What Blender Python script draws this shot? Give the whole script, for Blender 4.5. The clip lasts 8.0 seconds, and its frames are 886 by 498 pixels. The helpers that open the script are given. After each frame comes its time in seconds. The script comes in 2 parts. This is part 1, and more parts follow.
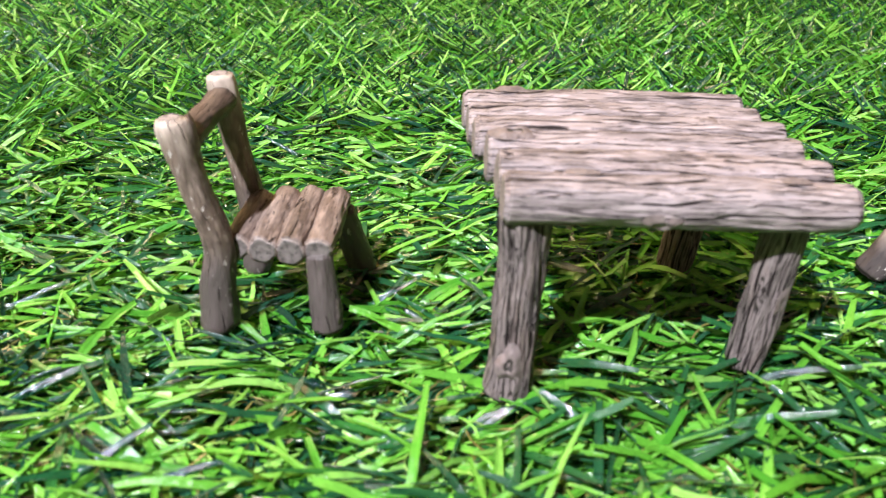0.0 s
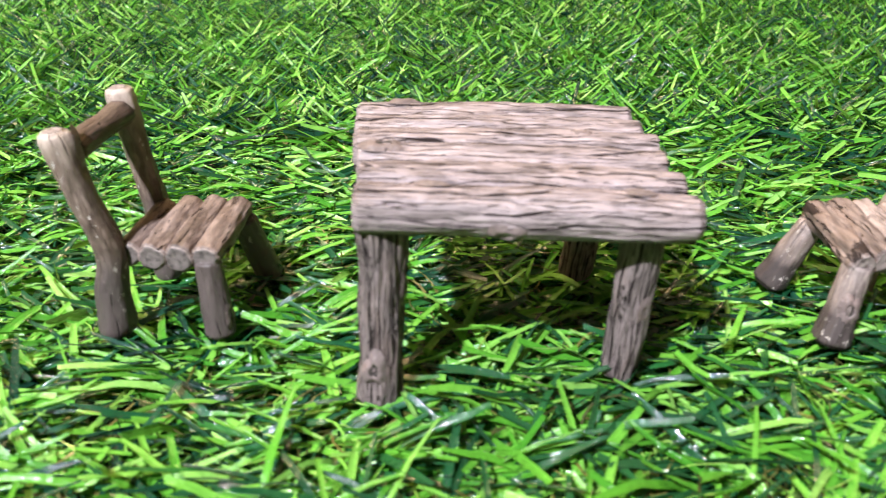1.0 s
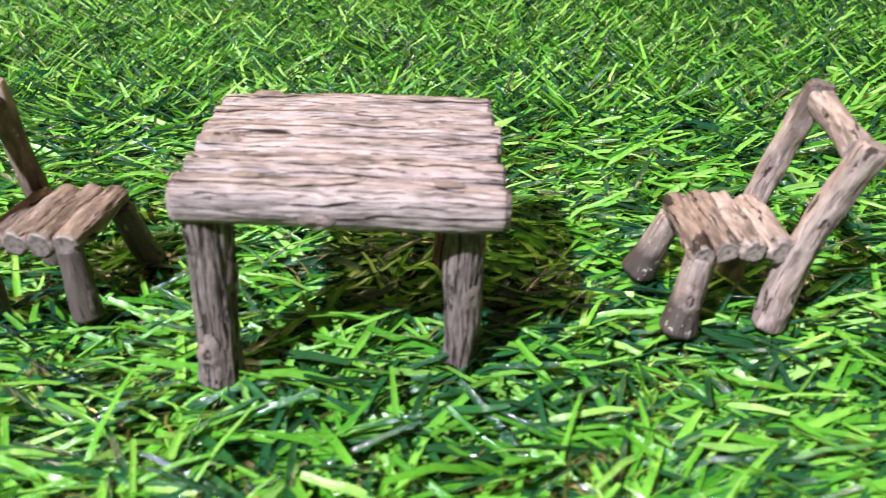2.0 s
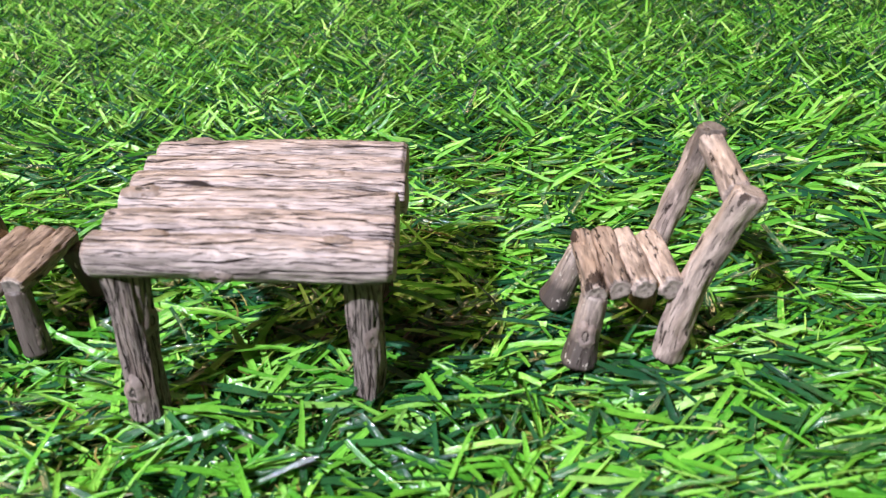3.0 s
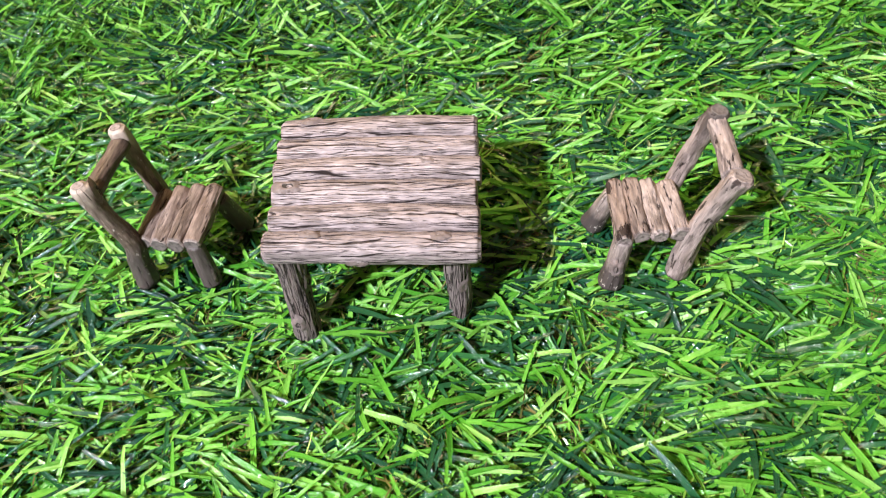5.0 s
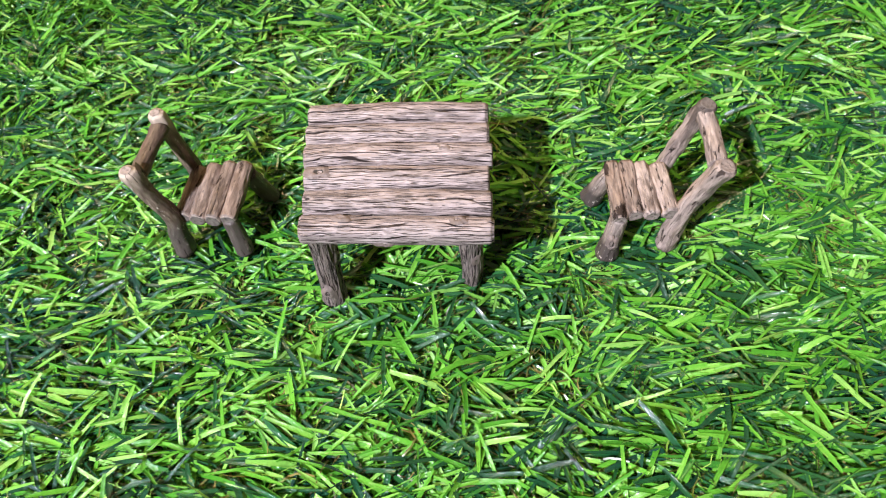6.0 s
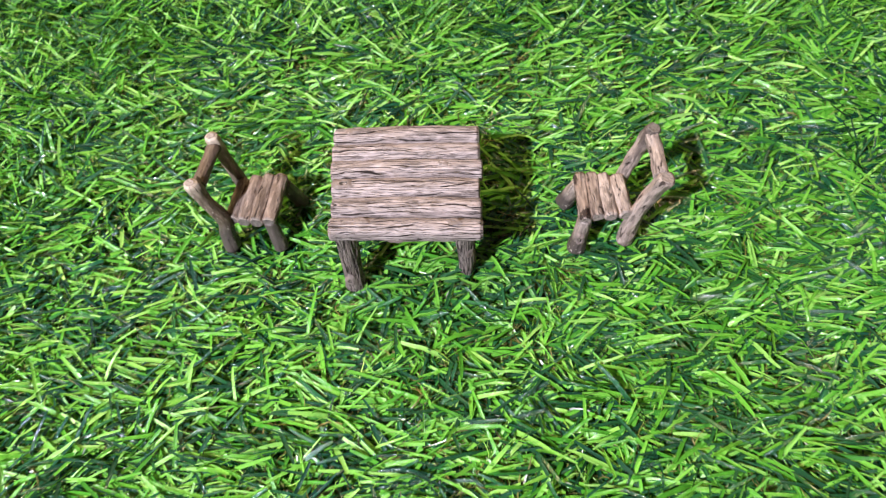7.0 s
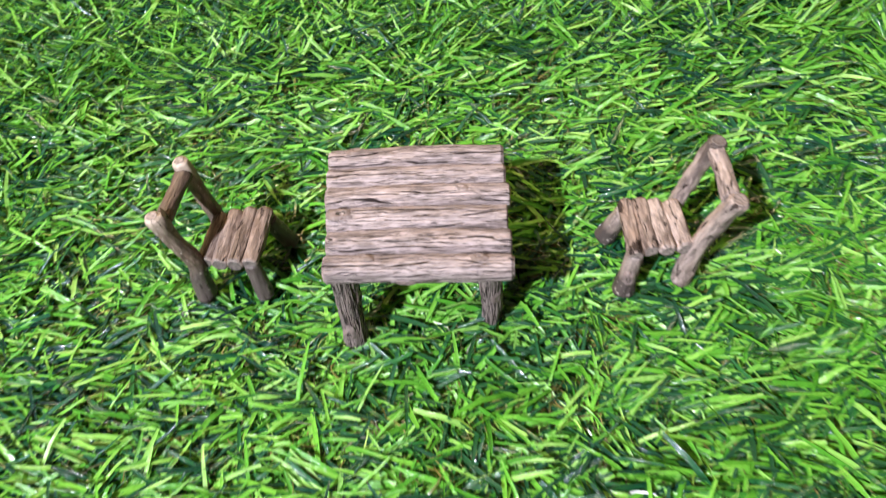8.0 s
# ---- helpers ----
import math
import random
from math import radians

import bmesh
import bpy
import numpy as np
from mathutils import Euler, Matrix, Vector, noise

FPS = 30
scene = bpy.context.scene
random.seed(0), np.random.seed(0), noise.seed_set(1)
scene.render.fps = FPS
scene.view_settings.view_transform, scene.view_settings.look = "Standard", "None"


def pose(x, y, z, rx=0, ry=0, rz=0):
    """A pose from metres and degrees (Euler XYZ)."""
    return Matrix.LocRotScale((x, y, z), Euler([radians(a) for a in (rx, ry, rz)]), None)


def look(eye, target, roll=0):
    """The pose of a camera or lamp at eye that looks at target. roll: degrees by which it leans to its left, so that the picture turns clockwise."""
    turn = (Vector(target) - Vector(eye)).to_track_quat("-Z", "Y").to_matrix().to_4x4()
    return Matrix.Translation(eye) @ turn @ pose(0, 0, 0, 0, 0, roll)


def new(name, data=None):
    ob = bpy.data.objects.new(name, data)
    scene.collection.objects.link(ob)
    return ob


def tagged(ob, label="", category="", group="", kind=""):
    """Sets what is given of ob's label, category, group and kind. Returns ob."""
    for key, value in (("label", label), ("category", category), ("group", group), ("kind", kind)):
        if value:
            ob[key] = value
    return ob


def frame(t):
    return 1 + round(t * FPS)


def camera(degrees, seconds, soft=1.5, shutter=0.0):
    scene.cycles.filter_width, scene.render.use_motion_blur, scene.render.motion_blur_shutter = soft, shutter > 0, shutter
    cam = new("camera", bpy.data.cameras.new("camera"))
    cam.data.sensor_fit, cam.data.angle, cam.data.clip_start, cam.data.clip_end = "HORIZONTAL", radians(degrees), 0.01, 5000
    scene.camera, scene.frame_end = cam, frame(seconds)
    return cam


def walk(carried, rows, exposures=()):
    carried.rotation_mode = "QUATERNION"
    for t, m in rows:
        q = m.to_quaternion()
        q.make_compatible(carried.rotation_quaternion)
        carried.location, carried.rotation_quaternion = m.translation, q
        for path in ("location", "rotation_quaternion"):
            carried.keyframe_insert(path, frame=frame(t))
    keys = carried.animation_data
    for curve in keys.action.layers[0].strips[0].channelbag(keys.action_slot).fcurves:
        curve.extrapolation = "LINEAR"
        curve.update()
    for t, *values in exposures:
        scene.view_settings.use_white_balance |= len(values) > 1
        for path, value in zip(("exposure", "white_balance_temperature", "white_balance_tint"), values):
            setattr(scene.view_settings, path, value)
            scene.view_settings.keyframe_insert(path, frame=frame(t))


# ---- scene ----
# A doll's table and two chairs of carved resin logs on a mat of artificial turf.
CM = 0.01
cam = camera(58.13, 8.0, soft=1.0, shutter=0.35)
walk(cam, [
    (0, look((-0.04413, -0.14485, 0.09332), (-0.03735, 0.03164, -0.00051), 0.61)),
    (0.3, look((-0.03744, -0.14623, 0.09483), (-0.03301, 0.03057, 0.00144), 0.28)),
    (0.5, look((-0.03177, -0.14644, 0.09410), (-0.02898, 0.03069, 0.00127), 0.18)),
    (0.7, look((-0.02590, -0.14614, 0.09535), (-0.02449, 0.03013, 0.00089), -0.07)),
    (1, look((-0.01491, -0.14920, 0.09578), (-0.01447, 0.02823, 0.00348), -0.10)),
    (1.3, look((-0.00340, -0.15057, 0.09610), (-0.00527, 0.02631, 0.00277), -0.29)),
    (1.5, look((0.00406, -0.15359, 0.09611), (0.00070, 0.02284, 0.00197), -0.43)),
    (1.7, look((0.01097, -0.15406, 0.09573), (0.00630, 0.02268, 0.00224), -0.50)),
    (2, look((0.02201, -0.15195, 0.09750), (0.01619, 0.02403, 0.00264), -0.63)),
    (2.2, look((0.03127, -0.15093, 0.10001), (0.02390, 0.02445, 0.00414), -0.89)),
    (3.3, look((0.05039, -0.15586, 0.12325), (0.03464, 0.01570, 0.02166), -3.42)),
    (3.5, look((0.05121, -0.15479, 0.13222), (0.03435, 0.01298, 0.02465), -3.99)),
    (3.8, look((0.05370, -0.15734, 0.14491), (0.03596, 0.00564, 0.03035), -4.75)),
    (4, look((0.05137, -0.16090, 0.15619), (0.03279, -0.00199, 0.03618), -5.27)),
    (4.2, look((0.05264, -0.16513, 0.17264), (0.03312, -0.01103, 0.04665), -5.96)),
    (4.5, look((0.05215, -0.16568, 0.18093), (0.03126, -0.02011, 0.04538), -7.10)),
    (4.8, look((0.04566, -0.16630, 0.19062), (0.02363, -0.03046, 0.04549), -8.36)),
    (5, look((0.04276, -0.16716, 0.19701), (0.02095, -0.03529, 0.04823), -8.69)),
    (5.2, look((0.04289, -0.16503, 0.20043), (0.01937, -0.03790, 0.04784), -9.64)),
    (6.3, look((0.03521, -0.18064, 0.24649), (0.01772, -0.06471, 0.08446), -8.14)),
    (6.5, look((0.03968, -0.19067, 0.25753), (0.02090, -0.07384, 0.09629), -8.73)),
    (6.8, look((0.04255, -0.20093, 0.26995), (0.02314, -0.08460, 0.10843), -8.98)),
    (7, look((0.04497, -0.20903, 0.28079), (0.02480, -0.09297, 0.11916), -9.40)),
    (7.2, look((0.04554, -0.21861, 0.28795), (0.02547, -0.10079, 0.12759), -9.32)),
    (7.5, look((0.04504, -0.21526, 0.28088), (0.02528, -0.09615, 0.12143), -9.38)),
    (7.7, look((0.03901, -0.20073, 0.25922), (0.02044, -0.07966, 0.10111), -8.95)),
    (7.8, look((0.03593, -0.19363, 0.24765), (0.01710, -0.07064, 0.09106), -9.13)),
    (8, look((0.02996, -0.17854, 0.23049), (0.01201, -0.05079, 0.07766), -8.77)),
], [(0, 0.14), (3.5, 0.1), (5.0, -0.03), (7.5, -0.12), (8, -0.07)])
cam.data.dof.use_dof = True
cam.data.dof.focus_distance = 0.255
cam.data.dof.aperture_fstop = 27.0

# ---- light: a cool lamp near by, the room's warm ceiling light ----
world = bpy.data.worlds.new("world")
scene.world = world
world.use_nodes = True
world.node_tree.nodes["Background"].inputs[0].default_value = (1.0, 0.86, 0.7, 1)
world.node_tree.nodes["Background"].inputs[1].default_value = 0.03


def area_lamp(name, place, target, size, watts, colour):
    data = bpy.data.lights.new(name, "AREA")
    data.shape, data.size, data.energy, data.color = "DISK", size, watts, colour
    ob = new(name, data)
    ob.matrix_world = look(place, target)
    return ob


area_lamp("lamp_light", (-0.643, -1.02, 1.313), (0, 0, 0), 0.05, 85.0, (0.88, 0.91, 1.0))
area_lamp("ceiling_light", (-0.8, 1.0, 2.27), (-0.8, 1.0, 0), 0.8, 62.0, (1.0, 0.74, 0.36))


# ---- materials ----
class Tree:
    """Short writing for node trees."""

    def __init__(self, name):
        self.mat = bpy.data.materials.new(name)
        self.mat.use_nodes = True
        self.nt = self.mat.node_tree
        self.bsdf = self.nt.nodes["Principled BSDF"]
        self.out = self.nt.nodes["Material Output"]

    def node(self, kind, **inputs):
        n = self.nt.nodes.new(kind)
        for key, value in inputs.items():
            self.set(n, key, value)
        return n

    def set(self, n, key, value):
        socket = n.inputs[int(key[1:])] if key[0] == "i" and key[1:].isdigit() else n.inputs[key]
        if isinstance(value, bpy.types.NodeSocket):
            self.nt.links.new(value, socket)
        else:
            socket.default_value = value

    def math(self, op, a, b=0.0, clamp=False):
        n = self.node("ShaderNodeMath", i0=a, i1=b)
        n.operation, n.use_clamp = op, clamp
        return n.outputs[0]

    def noise(self, vector, scale, detail=3.0, rough=0.5, distort=0.0):
        n = self.node("ShaderNodeTexNoise", Vector=vector, Scale=scale, Detail=detail, Roughness=rough, Distortion=distort)
        return n.outputs["Fac"]

    def ramp(self, fac, *stops):
        n = self.node("ShaderNodeValToRGB", Fac=fac)
        e = n.color_ramp.elements
        while len(e) < len(stops):
            e.new(0.5)
        for el, (at, c) in zip(e, stops):
            el.position, el.color = at, (*c, 1) if len(c) == 3 else c
        return n.outputs["Color"]

    def grey(self, fac, *stops):
        return self.ramp(fac, *[(at, (v, v, v)) for at, v in stops])

    def mix(self, fac, a, b):
        n = self.nt.nodes.new("ShaderNodeMix")
        n.data_type = "RGBA"
        for key, value in ((0, fac), (6, a), (7, b)):
            if isinstance(value, bpy.types.NodeSocket):
                self.nt.links.new(value, n.inputs[key])
            else:
                n.inputs[key].default_value = (*value, 1) if isinstance(value, tuple) else value
        return n.outputs[2]

    def put(self, **inputs):
        for key, value in inputs.items():
            self.set(self.bsdf, key.replace("_", " "), value)
        return self.mat

    def shifted(self):
        """Object coordinates, moved by a random amount for each object."""
        rand = self.node("ShaderNodeObjectInfo").outputs["Random"]
        move = self.math("MULTIPLY", rand, 7.3)
        at = self.node("ShaderNodeTexCoord").outputs["Object"]
        n = self.node("ShaderNodeVectorMath", i0=at, i1=move)
        return n.outputs[0], rand

    def unrolled(self):
        """Metres round and along a log, moved by a random amount for each object."""
        move = self.math("MULTIPLY", self.node("ShaderNodeObjectInfo").outputs["Random"], 7.3)
        return self.node("ShaderNodeVectorMath", i0=self.node("ShaderNodeTexCoord").outputs["UV"], i1=move).outputs[0]

    def stretch(self, vector, x, y, z):
        n = self.node("ShaderNodeMapping", Vector=vector, Scale=(x, y, z))
        return n.outputs[0]


def wood(name, light, mid, dark, crack=0.5, stain=0.5, tip=None, rough=0.6, size=1.0, foot=None, wide=1.0, tan=None, gouge=0.0):
    """Painted resin bark: pale dry-brushed ridges, brown and tan wash, thin wandering dark cracks along the log (its local z).
    crack: the share of the surface that is cracked; size: how coarse the cracks are; gouge: the share of short torn hollows."""
    t = Tree(name)
    at, rand = t.shifted()
    bent = t.node("ShaderNodeTexNoise", Vector=t.stretch(at, 300, 300, 140), Scale=1.0, Detail=3.0)
    bent = t.node("ShaderNodeVectorMath", i0=bent.outputs["Color"], i1=(0.5, 0.5, 0.5))
    bent.operation = "SUBTRACT"
    push = t.node("ShaderNodeVectorMath", i0=bent.outputs[0], i1=(0.0008, 0.0008, 0.003))
    push.operation = "MULTIPLY"
    wavy = t.node("ShaderNodeVectorMath", i0=at, i1=push.outputs[0]).outputs[0]
    lean = t.node("ShaderNodeVectorMath", i0=bent.outputs[0], i1=(0.0006, 0.003, 0.0))
    lean.operation = "MULTIPLY"
    flat = t.node("ShaderNodeVectorMath", i0=t.unrolled(), i1=lean.outputs[0]).outputs[0]
    fine = t.noise(t.stretch(wavy, 1700, 1700, 150), 1.0, 4.0, 0.65)
    broad = t.noise(t.stretch(wavy, 260, 260, 70), 1.0, 5.0, 0.62, 0.3)
    patch = t.noise(t.stretch(at, 130, 130, 60), 1.0, 4.0, 0.6, 0.4)

    def cracks(scale, long, thick, share):
        """Thin wavering lines along the log, opening and closing on their way; scale: lines in a metre round it."""
        across = t.node("ShaderNodeSeparateXYZ", Vector=flat).outputs[0]
        sway = t.noise(t.stretch(flat, scale * 0.42 / size, long / size, 1), 1.0, 2.0, 0.5)
        phase = t.math("ADD", t.math("MULTIPLY", across, scale / size), t.math("MULTIPLY", sway, 2.6))
        off = t.math("ABSOLUTE", t.math("SUBTRACT", t.math("FRACT", phase), 0.5))
        where = t.noise(t.stretch(flat, scale * 0.8 / size, long * 1.7 / size, 1), 1.0, 3.0, 0.6)
        low = 0.66 - 0.3 * share
        gape = t.math("MULTIPLY", t.grey(where, (low, 0.0), (low + 0.14, 1.0)), thick * wide)
        return t.math("MULTIPLY", t.math("SUBTRACT", gape, off), 1.7 / (thick * wide), True)

    deep = cracks(380, 36, 0.085, crack)
    hair = t.math("MAXIMUM", cracks(760, 60, 0.095, crack), cracks(1400, 100, 0.12, crack - 0.05))
    col = t.mix(t.grey(broad, (0.58 - 0.2 * stain, 0.0), (0.76 - 0.16 * stain, 1.0)), light, mid)
    warm = tan or tuple(0.5 * (a + b) * k for a, b, k in zip(light, mid, (1.12, 0.98, 0.84)))
    col = t.mix(t.math("MULTIPLY", t.grey(patch, (0.5, 0), (0.64, 1)), 0.5), col, warm)
    col = t.mix(t.math("MULTIPLY", t.grey(patch, (0.36, 1), (0.46, 0)), 0.2 + 0.45 * stain), col, tuple(c * 0.8 for c in mid))
    col = t.mix(t.math("MULTIPLY", t.grey(fine, (0.45, 0), (0.7, 1)), 0.5), col, mid)
    pale = t.noise(t.stretch(wavy, 800, 800, 200), 1.0, 3.0, 0.6)
    col = t.mix(t.math("MULTIPLY", t.grey(pale, (0.52, 0), (0.66, 1)), 0.6), col, tuple(min(0.8, c * 1.4) for c in light))
    if tip:
        colour, low, high = tip
        z = t.node("ShaderNodeSeparateXYZ", Vector=t.node("ShaderNodeTexCoord").outputs["Generated"]).outputs[2]
        z = t.math("ADD", z, t.math("MULTIPLY", t.math("SUBTRACT", broad, 0.5), 0.5))
        col = t.mix(t.grey(z, (min(low, high), float(low > high)), (max(low, high), float(low < high))), col, colour)
    if foot:
        colour, low, high = foot
        z = t.node("ShaderNodeSeparateXYZ", Vector=t.node("ShaderNodeTexCoord").outputs["Generated"]).outputs[2]
        z = t.math("ADD", z, t.math("MULTIPLY", t.math("SUBTRACT", broad, 0.5), 0.4))
        col = t.mix(t.grey(z, (low, 1), (high, 0)), col, colour)
        chip = t.noise(t.stretch(at, 900, 900, 500), 1.0, 4.0, 0.6)
        chip = t.math("MULTIPLY", t.grey(chip, (0.61, 0), (0.64, 1)), t.grey(patch, (0.48, 0), (0.56, 1)))
        col = t.mix(chip, col, (0.48, 0.42, 0.38))
    both = t.math("MAXIMUM", deep, t.math("MULTIPLY", hair, 0.8))
    if gouge:
        torn = t.noise(t.stretch(flat, 300, 95, 1), 1.0, 5.0, 0.66)
        at_least = 0.72 - 0.2 * gouge
        both = t.math("MAXIMUM", both, t.grey(torn, (at_least, 0.0), (at_least + 0.035, 0.92)))
    col = t.mix(t.math("MULTIPLY", both, 0.94), col, dark)
    height = t.math("SUBTRACT", t.math("ADD", t.math("MULTIPLY", fine, 0.35), t.math("MULTIPLY", broad, 0.4)), both)
    bump = t.node("ShaderNodeBump", Strength=1.0, Distance=0.0005, Height=height)
    gloss = t.grey(fine, (0.3, rough - 0.14), (0.7, rough + 0.12))
    shine = t.math("MULTIPLY", t.math("SUBTRACT", 1.0, both), 0.45)
    return t.put(Base_Color=col, Roughness=gloss, Specular_IOR_Level=shine, Normal=bump.outputs[0])


def wood_end(name, light, mid, dark):
    """The cut face of a log: a pale rim, rough growth rings and a dull heart."""
    t = Tree(name)
    at, rand = t.shifted()
    own = t.node("ShaderNodeTexCoord").outputs["Object"]
    flat = t.stretch(own, 1, 1, 0)
    far = t.node("ShaderNodeVectorMath", i0=flat)
    far.operation = "LENGTH"
    ring = t.math("ADD", t.math("MULTIPLY", far.outputs["Value"], 2600.0), t.math("MULTIPLY", t.noise(at, 500, 3), 5.0))
    ring = t.math("ADD", t.math("MULTIPLY", t.math("SINE", ring), 0.5), 0.5)
    spots = t.noise(at, 900, 4, 0.6)
    col = t.mix(t.math("MULTIPLY", ring, 0.45), light, mid)
    col = t.mix(t.grey(spots, (0.48, 0), (0.7, 1)), col, dark)
    bump = t.node("ShaderNodeBump", Strength=0.7, Distance=0.0002, Height=t.math("ADD", t.math("MULTIPLY", ring, 0.3), spots))
    return t.put(Base_Color=col, Roughness=0.65, Normal=bump.outputs[0])


def turf(name):
    """Plastic blades: bright and dark green yarns, each blade of its own shade, ribbed along it, with a wet-looking gloss."""
    t = Tree(name)
    rand = t.node("ShaderNodeNewGeometry").outputs["Random Per Island"]
    at = t.node("ShaderNodeTexCoord").outputs["Object"]
    uv = t.node("ShaderNodeTexCoord").outputs["UV"]
    col = t.ramp(rand, (0.0, (0.004, 0.036, 0.027)), (0.22, (0.007, 0.058, 0.036)), (0.40, (0.012, 0.098, 0.030)), (0.45, (0.054, 0.245, 0.022)),
                 (0.64, (0.112, 0.37, 0.034)), (0.86, (0.185, 0.47, 0.058)), (1.0, (0.31, 0.58, 0.14)))
    rib = t.noise(t.stretch(uv, 7, 0.8, 1), 1.0, 2.0, 0.5)
    grain = t.noise(at, 1100, 3, 0.6)
    shade = t.math("ADD", 0.45, t.math("MULTIPLY", t.math("ADD", rib, grain), 0.55))
    tone = t.node("ShaderNodeVectorMath", i0=col, i1=shade)
    tone.operation = "MULTIPLY"
    col = tone.outputs[0]
    big = t.noise(at, 11, 3, 0.5)
    col = t.mix(t.math("MULTIPLY", t.grey(big, (0.4, 0), (0.7, 1)), 0.22), col, (0.08, 0.30, 0.012))
    sheen = t.grey(rand, (0.41, 0.11), (0.46, 0.2))
    gloss = t.math("ADD", sheen, t.math("MULTIPLY", t.math("SUBTRACT", grain, 0.5), 0.12))
    wrinkle = t.noise(at, 330, 3, 0.6)
    bump = t.node("ShaderNodeBump", Strength=1.0, Distance=0.0006, Height=t.math("ADD", t.math("MULTIPLY", rib, 0.45), wrinkle))
    t.put(Base_Color=col, Roughness=gloss, IOR=1.55, Specular_IOR_Level=t.grey(rand, (0.41, 1.0), (0.46, 0.6)), Normal=bump.outputs[0])
    thin = t.node("ShaderNodeBsdfTranslucent", Color=col)
    mixed = t.node("ShaderNodeMixShader", Fac=0.2, i1=t.bsdf.outputs[0], i2=thin.outputs[0])
    t.nt.links.new(mixed.outputs[0], t.out.inputs[0])
    return t.mat


def thatch(name):
    """Curled olive, straw-brown and pale green yarns under the blades."""
    t = Tree(name)
    rand = t.node("ShaderNodeNewGeometry").outputs["Random Per Island"]
    col = t.ramp(rand, (0.0, (0.035, 0.040, 0.012)), (0.35, (0.085, 0.085, 0.020)), (0.6, (0.17, 0.14, 0.035)), (0.7, (0.12, 0.32, 0.03)), (1.0, (0.3, 0.5, 0.1)))
    return t.put(Base_Color=col, Roughness=0.3)


def plain(name, a, b, scale, rough=0.8, bump=0.0005):
    t = Tree(name)
    at = t.node("ShaderNodeTexCoord").outputs["Object"]
    n = t.noise(at, scale, 5, 0.6)
    m = t.noise(at, scale * 0.07, 3, 0.5)
    col = t.mix(t.math("MULTIPLY", t.math("ADD", n, m), 0.5), a, b)
    bm = t.node("ShaderNodeBump", Strength=0.4, Distance=bump, Height=n)
    return t.put(Base_Color=col, Roughness=rough, Normal=bm.outputs[0])


TOP = wood("tabletop_bark", (0.355, 0.282, 0.283), (0.143, 0.108, 0.104), (0.010, 0.007, 0.006), 0.80, 0.5, wide=1.15, tan=(0.28, 0.205, 0.18), gouge=0.2)
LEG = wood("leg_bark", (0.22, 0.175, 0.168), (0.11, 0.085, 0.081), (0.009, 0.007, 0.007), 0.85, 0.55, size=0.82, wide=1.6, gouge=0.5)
BROWN = wood("brown_bark", (0.25, 0.185, 0.163), (0.085, 0.057, 0.047), (0.014, 0.009, 0.008), 0.42, 0.7, gouge=0.5, tan=(0.17, 0.11, 0.085))
RAIL = wood("dark_brown_bark", (0.12, 0.082, 0.066), (0.05, 0.032, 0.025), (0.012, 0.008, 0.007), 0.35, 0.7, rough=0.5, tan=(0.11, 0.06, 0.04))
TIPPED = wood("brown_bark_pale_tip", (0.20, 0.145, 0.118), (0.06, 0.039, 0.031), (0.014, 0.010, 0.009), 0.4, 0.85,
              ((0.46, 0.36, 0.30), 0.80, 0.98), rough=0.52, foot=((0.085, 0.066, 0.061), 0.3, 0.5))
UMBER = wood("umber_bark", (0.115, 0.088, 0.082), (0.055, 0.041, 0.037), (0.012, 0.009, 0.009), 0.4, 0.6, rough=0.5, foot=((0.085, 0.066, 0.062), 0.5, 0.9))
BEIGE = wood("beige_bark", (0.36, 0.277, 0.252), (0.10, 0.072, 0.064), (0.016, 0.011, 0.010), 0.36, 0.66, gouge=0.6, tan=(0.30, 0.215, 0.18))
BEIGE_DARK = wood("beige_bark_dark_foot", (0.28, 0.22, 0.20), (0.11, 0.08, 0.072), (0.02, 0.014, 0.012), 0.4, 0.5,
                  foot=((0.06, 0.045, 0.042), 0.36, 0.56))
KNOB = wood("knot_bark", (0.20, 0.153, 0.146), (0.12, 0.089, 0.083), (0.04, 0.03, 0.026), 0.1, 0.5)
BEIGE_CAP = wood("beige_bark_dark_cap", (0.34, 0.262, 0.24), (0.10, 0.072, 0.064), (0.016, 0.011, 0.010), 0.36, 0.66,
                 ((0.085, 0.062, 0.055), 0.82, 0.94), gouge=0.5, tan=(0.27, 0.19, 0.15))
RUSSET = wood("russet_bark", (0.27, 0.20, 0.175), (0.075, 0.051, 0.044), (0.012, 0.008, 0.007), 0.45, 0.8, gouge=0.85, tan=(0.24, 0.15, 0.11))
HOLLOW = plain("knot_hollow", (0.02, 0.015, 0.013), (0.05, 0.038, 0.033), 1500, 0.8, 0.0002)
PALE = wood("chipped_pale_edge", (0.31, 0.25, 0.22), (0.17, 0.128, 0.112), (0.05, 0.04, 0.035), 0.2, 0.5)
CUT = wood_end("cut_end_pale", (0.30, 0.24, 0.225), (0.17, 0.128, 0.115), (0.08, 0.058, 0.05))
CUT_GREY = wood_end("cut_end_grey", (0.17, 0.14, 0.13), (0.11, 0.088, 0.082), (0.045, 0.036, 0.034))
GRASS = turf("turf_blades")
STRAW = thatch("turf_thatch")
BACKING = plain("turf_backing", (0.010, 0.028, 0.008), (0.03, 0.05, 0.014), 900)
FLOOR = plain("floor_turf", (0.015, 0.06, 0.012), (0.06, 0.20, 0.02), 420, 0.5, 0.004)
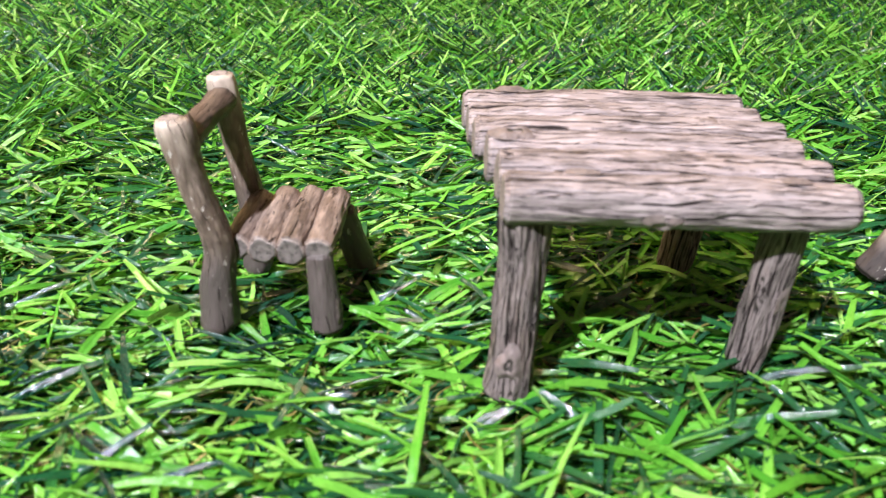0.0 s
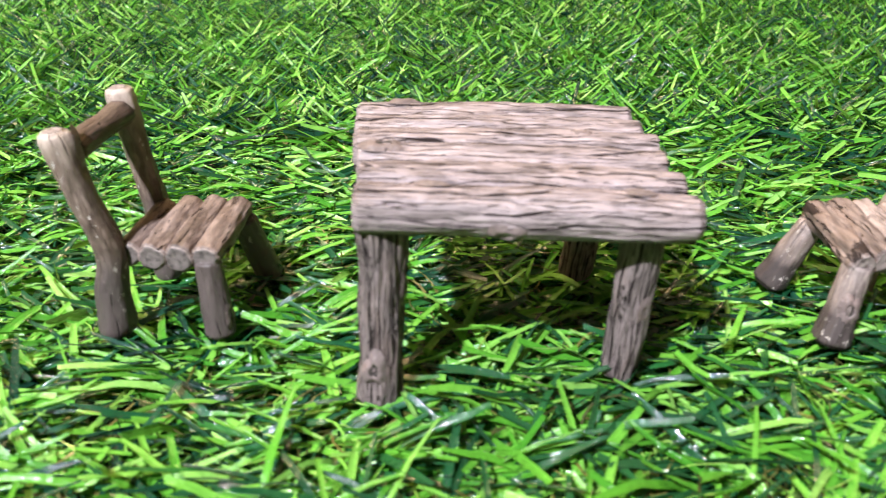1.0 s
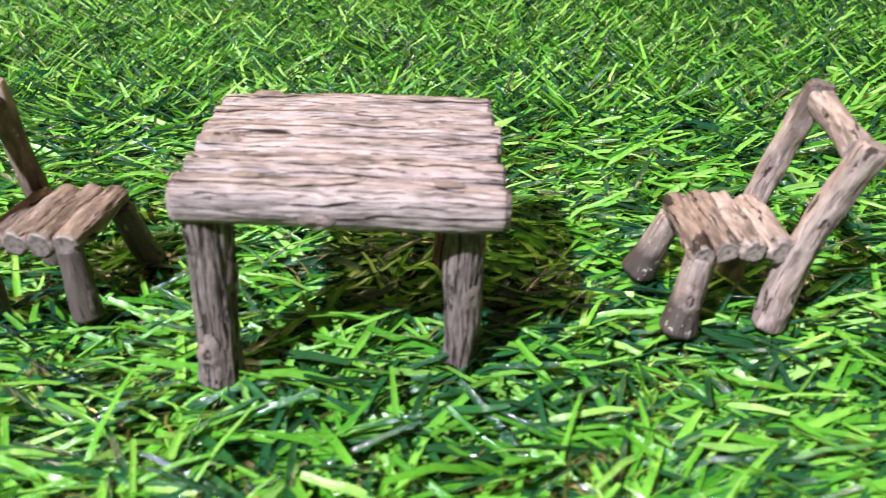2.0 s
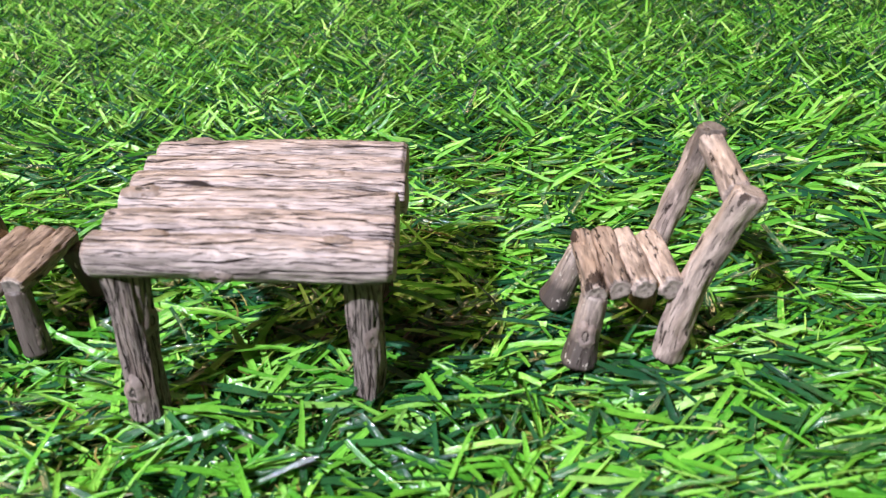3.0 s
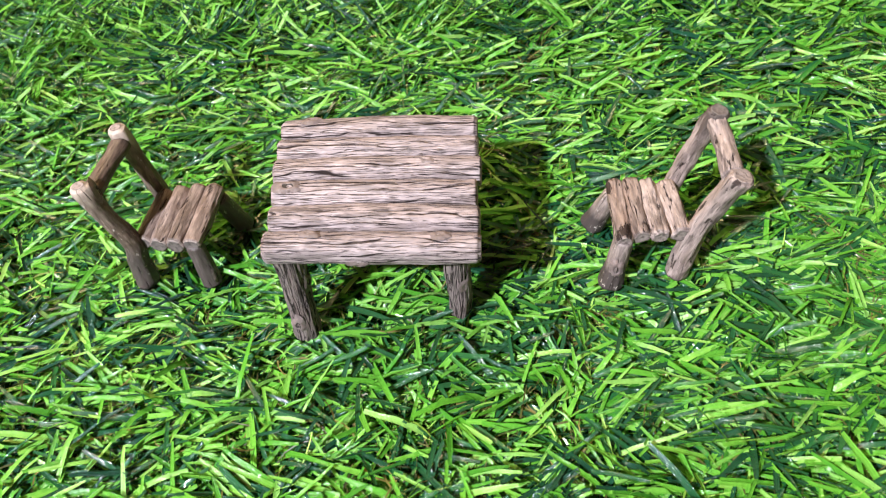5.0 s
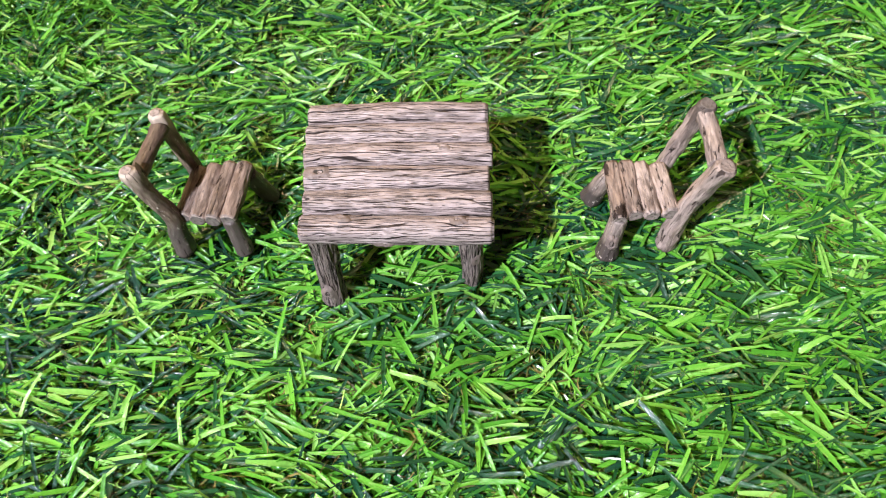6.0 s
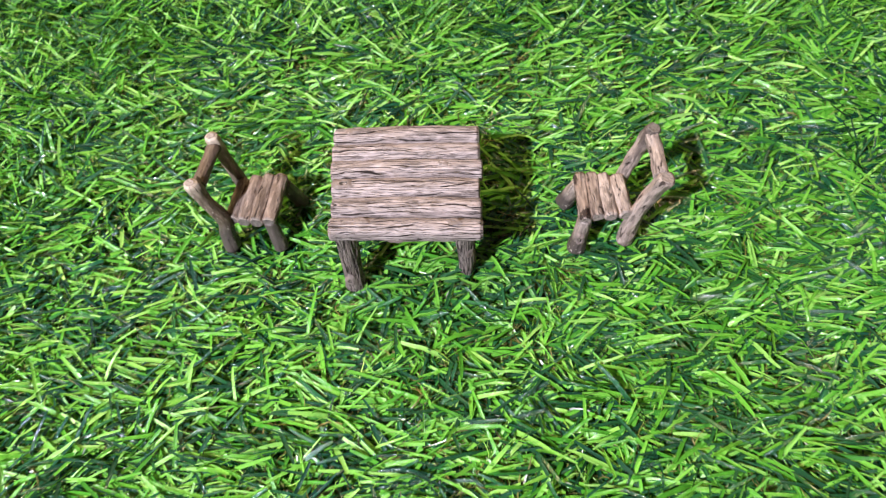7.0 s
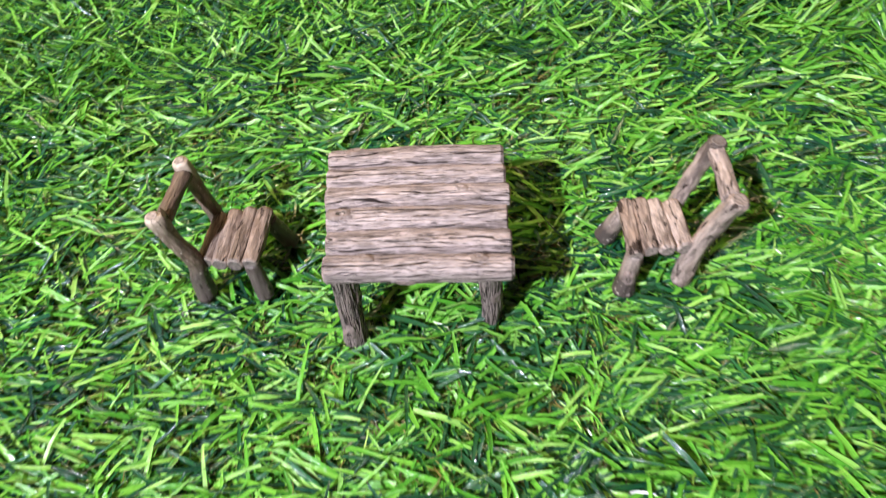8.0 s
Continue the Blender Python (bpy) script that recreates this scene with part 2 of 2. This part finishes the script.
# unseen walls and ceiling: kept dark so little bounced light fills the shadows
PAINT = plain("wall_paint", (0.22, 0.16, 0.11), (0.26, 0.19, 0.13), 60, 0.85)
PAINT_WHITE = plain("ceiling_paint", (0.40, 0.36, 0.31), (0.44, 0.40, 0.35), 60, 0.85)


# ---- mesh helpers ----
def mesh_object(name, verts, faces, mats, slots=None, smooth=True, parent=None):
    me = bpy.data.meshes.new(name)
    me.from_pydata(verts, [], faces)
    for m in mats:
        me.materials.append(m)
    if slots is not None:
        me.polygons.foreach_set("material_index", slots)
    me.polygons.foreach_set("use_smooth", [smooth] * len(me.polygons))
    me.update()
    ob = new(name, me)
    if parent:
        ob.parent = parent
    return ob


def box(name, lo, hi, mat):
    bm = bmesh.new()
    bmesh.ops.create_cube(bm, size=1.0)
    for v in bm.verts:
        v.co = Vector([lo[k] + (v.co[k] + 0.5) * (hi[k] - lo[k]) for k in range(3)])
    me = bpy.data.meshes.new(name)
    bm.to_mesh(me)
    bm.free()
    me.materials.append(mat)
    return new(name, me)


def curve_points(points, radii, step):
    """A smooth line through points (cm) with its radii, at even steps."""
    p, r = np.array(points, float), np.array(radii, float)
    ext = np.vstack([2 * p[0] - p[1], p, 2 * p[-1] - p[-2]])
    out, rad = [], []
    for k in range(len(p) - 1):
        a, b, c, d = ext[k:k + 4]
        n = max(2, int(np.linalg.norm(c - b) / step))
        for u in np.linspace(0, 1, n, endpoint=k == len(p) - 2):
            out.append(0.5 * (2 * b + (c - a) * u + (2 * a - 5 * b + 4 * c - d) * u * u + (3 * b - a - 3 * c + d) * u ** 3))
            rad.append(r[k] + (r[k + 1] - r[k]) * (u * u * (3 - 2 * u)))
    return np.array(out), np.array(rad)


def limb(name, parent, points, radii, bark, cut, seed, knots=(), rough=0.06, around=44, step=0.055, label="", ends=(0.14, 0.86), gnarl=0.0, rim=None):
    """One carved log through points (cm): ridged bark, uneven round, bevelled cut ends. Its local z runs along it.
    knots: (share of the length, the way it faces, size in cm, height in cm)."""
    line, rad = curve_points(points, radii, step)
    start, axis = Vector(line[0]), Vector(line[-1] - line[0])
    length = axis.length
    turn = axis.to_track_quat("Z", "Y").to_matrix()
    local = (line - line[0]) @ np.array(turn)
    rnd = random.Random(seed)
    off = Vector((rnd.uniform(0, 50), rnd.uniform(0, 50), rnd.uniform(0, 50)))
    verts, faces, slots = [], [], []
    count = len(local)
    reach, least = ends
    run = np.r_[0, np.cumsum(np.linalg.norm(np.diff(line, axis=0), axis=1))]
    close = np.minimum(run, run[-1] - run).clip(0, reach) / reach
    rad = rad * (least + (1 - least) * np.sqrt(1 - (1 - close) ** 2))
    ang = np.linspace(0, 2 * math.pi, around, endpoint=False)
    knot_at = []
    for f, way, size, high in knots:
        w = turn.transposed() @ Vector(way)
        knot_at.append((int(f * (count - 1)), math.atan2(w.y, w.x), size, high))

    def ring(centre, r, k, shrink=1.0, lift=0.0):
        for a in ang:
            ca, sa = math.cos(a), math.sin(a)
            z = centre[2]
            q = Vector((ca * 1.2, sa * 1.2, z * 0.7)) + off
            lump = noise.noise(q) * 1.3
            ridge = noise.noise(Vector((ca * 4.5, sa * 4.5, z * 0.55)) + off) + 0.6 * noise.noise(Vector((ca * 9, sa * 9, z * 0.9)) - off)
            cut_at = noise.noise(Vector((ca * 6.5, sa * 6.5, z * 0.38)) + off * 1.7)
            cut_deep = max(0.0, 0.13 - abs(cut_at)) / 0.13 * max(0.0, 0.6 + noise.noise(Vector((ca * 3, sa * 3, z * 0.8)) - off * 1.3))
            burl = noise.noise(Vector((ca * 1.6, sa * 1.6, z * 1.7)) - off * 0.7) + 0.5 * noise.noise(Vector((ca * 3.2, sa * 3.2, z * 3.6)) + off * 0.4)
            rr = r * (1 + rough * lump + gnarl * burl) + rough * 0.55 * r * ridge - rough * 1.1 * r * cut_deep
            for kk, ka, size, high in knot_at:
                dz = z - local[kk][2]
                da = (a - ka + math.pi) % (2 * math.pi) - math.pi
                d = math.hypot(dz, da * r)
                if d < 3 * size:
                    rr += high * 0.6 * math.exp(-(d / (size * 1.1)) ** 2)
            rr *= shrink
            verts.append((centre[0] + ca * rr, centre[1] + sa * rr, z + lift))

    tilt0, tilt1 = rnd.uniform(-0.03, 0.03), rnd.uniform(-0.03, 0.03)
    # start cap, from its heart outwards
    for share in (0.3, 0.62, 0.86):
        ring(local[0], rad[0], 0, share, (0.02 if share < 0.7 else 0.0) + tilt0)
    ring(local[0], rad[0], 0, 0.965, 0.012 + tilt0)
    for k in range(count):
        ring(local[k], rad[k], k, 1.0, 0.05 * (k == 0) - 0.05 * (k == count - 1))
    ring(local[-1], rad[-1], count - 1, 0.965, -0.012 + tilt1)
    for share in (0.86, 0.62, 0.3):
        ring(local[-1], rad[-1], count - 1, share, (-0.02 if share < 0.7 else 0.0) + tilt1)
    rings = count + 8
    for k in range(rings - 1):
        cap = k < 3 or k >= rings - 4
        for j in range(around):
            a, b = k * around + j, k * around + (j + 1) % around
            faces.append((a, b, b + around, a + around))
            slots.append(3 if k in (3, rings - 5) else 1 if cap else 0)
    faces.append(tuple(reversed(range(around))))
    faces.append(tuple(range((rings - 1) * around, rings * around)))
    slots += [1, 1]
    verts = [(x * CM, y * CM, z * CM) for x, y, z in verts]
    ob = mesh_object(name, verts, faces, [bark, cut, bark, rim or bark], slots, True, parent)
    mean = 2 * math.pi * float(np.mean(rad)) / around * CM
    along = np.r_[np.zeros(4), run, np.full(4, run[-1])] * CM
    coords = []
    for k in range(rings - 1):
        for j in range(around):
            coords += [j * mean, along[k], (j + 1) * mean, along[k], (j + 1) * mean, along[k + 1], j * mean, along[k + 1]]
    coords += [0.0] * (4 * around)
    ob.data.uv_layers.new(name="UVMap").uv.foreach_set("vector", coords)
    ob.matrix_basis = Matrix.Translation(start * CM) @ turn.to_4x4()
    if label:
        ob["label"] = label
    for (kk, ka, size, high), (f, way, *_) in zip(knot_at, knots):
        out = Vector((math.cos(ka), math.sin(ka), 0))
        seat = Vector(local[kk]) + out * (rad[kk] + high * 0.5)
        knot(ob, seat, out, size, high, bark, rnd)
    return ob


def knot(parent, seat, out, size, high, bark, rnd):
    """A healed branch stub on a log: a raised uneven rim round a dark hollow."""
    verts, faces, slots = [], [], []
    profile = ((1.5, -0.9), (1.2, -0.3), (0.95, 0.2), (0.7, 0.4), (0.52, 0.25), (0.36, -0.2), (0.2, -0.25), (0.06, -0.1))
    count = 22
    wave = [rnd.uniform(-0.24, 0.24) for _ in range(count)]
    wave = [(wave[j - 1] + wave[j] + wave[(j + 1) % count]) / 2 for j in range(count)]
    for share, lift in profile:
        for j in range(count):
            a = 2 * math.pi * j / count
            r = size * share * (1 + wave[j])
            verts.append((r * math.cos(a) * CM, r * 1.7 * math.sin(a) * CM, (lift * high + wave[j] * high * 0.8) * CM))
    for k in range(len(profile) - 1):
        for j in range(count):
            a, b = k * count + j, k * count + (j + 1) % count
            faces.append((a, b, b + count, a + count))
            slots.append(1 if k == 4 or k == 5 else 0)
    faces.append(tuple(range((len(profile) - 1) * count, len(profile) * count)))
    slots.append(0)
    ob = mesh_object("knot", verts, faces, [KNOB, HOLLOW if size > 0.14 else KNOB], slots, True, parent)
    side = Vector((0, 0, 1)).cross(out)
    ob.matrix_basis = Matrix.Translation(seat * CM) @ Matrix((side, Vector((0, 0, 1)), out)).transposed().to_4x4()
    ob["label"] = "round bark knot with a dark hollow" if size > 0.14 else "small worn bark knot"
    return ob


def thing(name, place, label, category, group=""):
    ob = new(name)
    ob.empty_display_size = 0.01
    ob.matrix_basis = Matrix.Translation(Vector(place) * CM)
    return tagged(ob, label, category, group)


# ---- the turf mat, and unseen walls and ceiling added round it to bounce light ----
GROUND = -0.98
box("floor", (-1.6, -2.1, -0.08), (1.6, 1.7, GROUND * CM - 0.008), FLOOR)
box("wall_west", (-1.72, -2.22, -0.08), (-1.6, 1.82, 2.32), PAINT)
box("wall_east", (1.6, -2.22, -0.08), (1.72, 1.82, 2.32), PAINT)
box("wall_south", (-1.6, -2.22, -0.08), (1.6, -2.1, 2.32), PAINT)
box("wall_north", (-1.6, 1.7, -0.08), (1.6, 1.82, 2.32), PAINT)
box("ceiling", (-1.72, -2.22, 2.32), (1.72, 1.82, 2.42), PAINT_WHITE)
MAT_LO, MAT_HI = (-40.0, -20.0), (42.0, 50.0)
mat_backing = box("ground", (MAT_LO[0] * CM, MAT_LO[1] * CM, GROUND * CM - 0.008), (MAT_HI[0] * CM, MAT_HI[1] * CM, GROUND * CM), BACKING)
for o in list(scene.objects):
    if o.type == "MESH":
        tagged(o, {"g": "dark green backing of the artificial turf mat", "f": "floor covered with green artificial turf",
                   "c": "unseen plain beige ceiling added to bounce light"}.get(o.name[0], "unseen plain brown wall added to bounce light"), kind="structure")


def blades(name, count, lo, hi, length, width, rise, segs, folded, mat, seed, lay=0.68, tips=(-0.12, 0.25), base=GROUND, droop=1.0, curl=0.13, skip=None):
    """Many turf blades in one mesh: tufted at the root, bent over, blunt at the tip. Sizes in cm."""
    g = np.random.default_rng(seed)
    tuft = max(1, count // 7)
    tx, ty = g.uniform(lo[0], hi[0], tuft), g.uniform(lo[1], hi[1], tuft)
    ta = np.where(g.random(tuft) < lay, g.normal(0.10, 0.38, tuft) + np.pi * g.integers(0, 2, tuft), g.uniform(0, 2 * np.pi, tuft))
    who = g.integers(0, tuft, count)
    x, y = tx[who] + g.normal(0, 0.12, count), ty[who] + g.normal(0, 0.12, count)
    az = ta[who] + g.normal(0, 0.42, count)
    ln = g.uniform(*length, count)
    wd = g.uniform(*width, count)
    up0 = g.uniform(*rise, count)
    bend = g.uniform(0.75, 1.25, count) * droop
    end = g.uniform(*tips, count)
    roll = g.normal(0, 0.62, count)
    sway = g.normal(0, curl, count)
    n = segs + 1
    cols = 3 if folded else 2
    P = np.zeros((count, n, cols, 3))
    px, py, pz = x.copy(), y.copy(), np.full(count, base) + 0.0
    for k in range(n):
        u = k / segs
        pitch = up0 * (1 - u) ** 1.5 + end * u - 0.35 * (bend - 1.0) * u + (g.normal(0, 0.09, count) if k > 1 else 0.0)
        if k:
            step = ln / segs
            h = np.cos(pitch) * step
            a2 = az + sway * u
            px, py, pz = px + np.cos(a2) * h, py + np.sin(a2) * h, pz + np.sin(pitch) * step
        w = wd * (1.0 if k < segs else g.uniform(0.5, 1.0, count)) * (0.8 + 0.2 * np.sin(np.pi * min(u * 1.2, 1)))
        a2 = az + sway * u
        nx, ny = -np.sin(a2), np.cos(a2)
        for c in range(cols):
            s = (c / (cols - 1) - 0.5)
            tilt = np.sin(roll) * s * w
            P[:, k, c, 0] = px + nx * s * w * np.cos(roll)
            P[:, k, c, 1] = py + ny * s * w * np.cos(roll)
            P[:, k, c, 2] = pz + tilt + (0.26 * w if folded and c != 1 else 0.0)
    if skip is not None:
        keep = skip(P[:, :, 0, :])
        P = P[keep]
        count = len(P)
    verts = (P.reshape(-1, 3) * CM).astype(np.float32)
    per = n * cols
    quad = np.array([[k * cols + c, k * cols + c + 1, (k + 1) * cols + c + 1, (k + 1) * cols + c] for k in range(segs) for c in range(cols - 1)])
    faces = (np.arange(count)[:, None, None] * per + quad[None]).reshape(-1, 4).astype(np.int32)
    me = bpy.data.meshes.new(name)
    me.vertices.add(len(verts))
    me.vertices.foreach_set("co", verts.ravel())
    me.loops.add(faces.size)
    me.loops.foreach_set("vertex_index", faces.ravel())
    me.polygons.add(len(faces))
    me.polygons.foreach_set("loop_start", np.arange(0, faces.size, 4, dtype=np.int32))
    me.polygons.foreach_set("loop_total", np.full(len(faces), 4, dtype=np.int32))
    me.polygons.foreach_set("use_smooth", np.ones(len(faces), dtype=bool))
    me.materials.append(mat)
    me.update()
    across, along = np.meshgrid(np.linspace(0, 1, cols), np.linspace(0, 1, n))
    uv = np.stack([across.ravel(), along.ravel()], -1)[None] + g.uniform(0, 90, (count, 1, 2))
    layer = me.uv_layers.new(name="UVMap")
    layer.uv.foreach_set("vector", uv.reshape(-1, 2)[faces.ravel()].astype(np.float32).ravel())
    me.validate()
    return new(name, me)


NEAR_LO, NEAR_HI = (-18.0, -14.0), (20.0, 13.0)


def outside_near(p):
    x, y = p[:, 0, 0], p[:, 0, 1]
    return ~((x > NEAR_LO[0]) & (x < NEAR_HI[0]) & (y > NEAR_LO[1]) & (y < NEAR_HI[1]))


near = blades("turf_grass", 27000, NEAR_LO, NEAR_HI, (1.5, 3.0), (0.10, 0.21), (0.45, 1.15), 6, True, GRASS, 3, lay=0.76, tips=(-0.12, 0.36))
tagged(near, "glossy bright and dark green artificial turf blades lying flat", "grass", kind="stuff")
far = blades("turf_grass", 150000, MAT_LO, MAT_HI, (1.5, 3.0), (0.10, 0.20), (0.5, 1.2), 4, False, GRASS, 4, lay=0.74, tips=(0.0, 0.7), skip=outside_near)
tagged(far, "glossy green artificial turf blades farther out on the mat", "grass", kind="stuff")
under = blades("turf_thatch", 22000, NEAR_LO, NEAR_HI, (1.0, 2.2), (0.03, 0.07), (0.6, 1.4), 7, False, STRAW, 5, lay=0.1, droop=1.3, curl=2.2)
tagged(under, "curled olive brown thatch yarn between the turf blades", "thatch", kind="stuff")

# ---- the table ----
table = thing("log_table", (0, 0, 0), "pinkish grey miniature log table with black cracks, standing on the turf", "table")
LOGS = (  # y, left end and its height, right end and its height, radius
    (2.38, -3.35, 3.82, 2.74, 3.72, 0.44),
    (1.45, -3.32, 3.83, 2.80, 3.71, 0.45),
    (0.50, -3.24, 3.85, 2.95, 3.70, 0.46),
    (-0.50, -3.12, 3.87, 2.84, 3.70, 0.48),
    (-1.52, -3.02, 3.90, 2.93, 3.70, 0.46),
    (-2.50, -2.97, 3.93, 2.94, 3.68, 0.44),
)
KNOTS = {0: ((0.17, (0, 0.2, 1), 0.14, 0.08),), 2: ((0.74, (0, 0, 1), 0.11, 0.05),), 3: ((0.095, (0, -0.1, 1), 0.17, 0.07),),
         5: ((0.22, (0, 0.3, 1), 0.13, 0.05), (0.44, (0, -0.85, -0.5), 0.14, 0.07), (0.82, (0, 0.2, 1), 0.13, 0.05))}
for n, (y, left, left_z, right, right_z, r) in enumerate(LOGS):
    limb("tabletop_log", table, [(left, y, left_z), ((left + right) / 2, y + 0.03 * (-1) ** n, (left_z + right_z) / 2 + 0.03), (right, y - 0.02, right_z)],
         [r, r * 1.02, r * 0.97], TOP, CUT, 10 + n, KNOTS.get(n, ()), around=84, rough=0.06, gnarl=0.035, ends=(0.1, 0.9))
for n, (foot, head, r, knots) in enumerate((
        ((-2.72, -2.38, -0.2), (-2.55, -2.25, 3.6), 0.43, ((0.24, (-0.2, -1, 0), 0.15, 0.07), (0.66, (1, -0.2, 0), 0.15, 0.04))),
        ((2.06, -1.75, -0.1), (2.2, -2.0, 3.5), 0.38, ((0.5, (0.5, -0.9, 0), 0.13, 0.03),)),
        ((1.74, 2.0, 0.0), (2.0, 1.9, 3.5), 0.40, ()))):
    mid = [(a + b) / 2 + d for a, b, d in zip(foot, head, (0.03, 0.0, 0.0))]
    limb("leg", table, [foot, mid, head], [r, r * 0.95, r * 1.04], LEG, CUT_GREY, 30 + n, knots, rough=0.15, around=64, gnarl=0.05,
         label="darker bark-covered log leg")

# ---- the chairs ----
brown_chair = thing("log_chair", (0, 0, 0), "dark brown miniature log chair with cream post tips, on turf", "chair", "chairs at the table")
for n, (x, far_x, near_y, far_y, r) in enumerate(((-8.05, -7.8, -0.25, 1.95, 0.29), (-7.48, -7.25, -0.42, 2.05, 0.30),
                                                (-6.92, -6.7, -0.45, 2.1, 0.30), (-6.37, -6.15, -0.45, 2.1, 0.28))):
    limb("seat_log", brown_chair, [(x, near_y, 1.82), ((x + far_x) / 2, (near_y + far_y) / 2, 1.86), (far_x, far_y, 1.88)],
         [r * 1.06, r * 1.12, r * 1.06], BROWN, CUT_GREY, 50 + n, rough=0.12, around=44, gnarl=0.09, rim=PALE)
limb("post", brown_chair, [(-8.5, -0.32, -0.05), (-8.45, -0.32, 1.0), (-8.33, -0.3, 2.0), (-8.6, -0.38, 3.2), (-8.88, -0.45, 4.62)],
     [0.42, 0.36, 0.32, 0.29, 0.33], TIPPED, CUT, 60, ((0.92, (1, 0.4, 0), 0.18, 0.07),), label="bent brown post with a cream tip", ends=(0.32, 0.6), gnarl=0.07)
limb("post", brown_chair, [(-8.15, 2.15, -0.05), (-8.1, 2.15, 1.0), (-8.15, 2.1, 2.0), (-8.3, 2.05, 3.2), (-8.48, 2.0, 4.77)],
     [0.36, 0.33, 0.30, 0.28, 0.31], TIPPED, CUT, 61, label="bent brown post with a cream tip", ends=(0.32, 0.6), gnarl=0.07)
limb("back_rail", brown_chair, [(-8.73, -0.2, 4.1), (-8.58, 0.9, 4.17), (-8.42, 1.9, 4.24)], [0.30, 0.27, 0.31], RAIL, CUT_GREY, 62, gnarl=0.1)
limb("leg", brown_chair, [(-6.27, -0.4, -0.05), (-6.37, -0.25, 1.75)], [0.33, 0.28], UMBER, CUT_GREY, 63, ((0.3, (1, -0.3, 0), 0.12, 0.03),), gnarl=0.07)
limb("leg", brown_chair, [(-5.65, 2.1, 0.0), (-6.1, 1.8, 1.7)], [0.34, 0.3], UMBER, CUT_GREY, 64, gnarl=0.07)

beige_chair = thing("log_chair", (0, 0, 0), "beige miniature log chair with dark flared feet, on turf", "chair", "chairs at the table")
for n, (x, near_y, far_x, far_y, z, r) in enumerate(((7.05, -0.85, 6.9, 1.45, 1.95, 0.29), (7.55, -0.75, 7.35, 1.4, 2.02, 0.29),
                                                     (8.1, -0.75, 7.85, 1.35, 2.02, 0.30), (8.7, -0.65, 8.4, 1.3, 1.98, 0.32))):
    limb("seat_log", beige_chair, [(x, near_y, z - 0.12), ((x + far_x) / 2, (near_y + far_y) / 2, z), (far_x, far_y, z + 0.1)],
         [r, r * 1.03, r * 0.97], RUSSET if n < 2 else BEIGE, CUT, 70 + n, rough=0.16, around=48, gnarl=0.15)
limb("post", beige_chair, [(8.75, -0.45, -0.1), (9.1, -0.45, 1.7), (9.55, -0.5, 3.0), (10.05, -0.65, 4.22)], [0.36, 0.32, 0.32, 0.37], BEIGE, CUT, 80,
     (), ends=(0.16, 0.78), gnarl=0.16)
limb("post", beige_chair, [(8.5, 1.6, -0.1), (8.7, 1.55, 1.7), (9.2, 1.5, 3.4), (9.68, 1.42, 4.8)], [0.34, 0.28, 0.28, 0.32], BEIGE_CAP, CUT_GREY, 81, ends=(0.14, 0.82), gnarl=0.14)
limb("back_rail", beige_chair, [(9.85, -0.4, 3.95), (9.75, 0.6, 4.25), (9.6, 1.4, 4.5)], [0.32, 0.28, 0.30], BEIGE, CUT, 82, gnarl=0.14)
limb("leg", beige_chair, [(6.68, -0.95, 0.06), (6.87, -0.8, 0.9), (7.05, -0.65, 1.8)], [0.42, 0.33, 0.29], BEIGE_DARK, CUT_GREY, 83, ((0.5, (-0.2, -1, 0), 0.15, 0.08),), gnarl=0.09)
limb("leg", beige_chair, [(6.3, 1.55, 0.1), (6.6, 1.45, 0.9), (6.9, 1.3, 1.8)], [0.4, 0.34, 0.3], BEIGE_DARK, CUT_GREY, 84, gnarl=0.09)
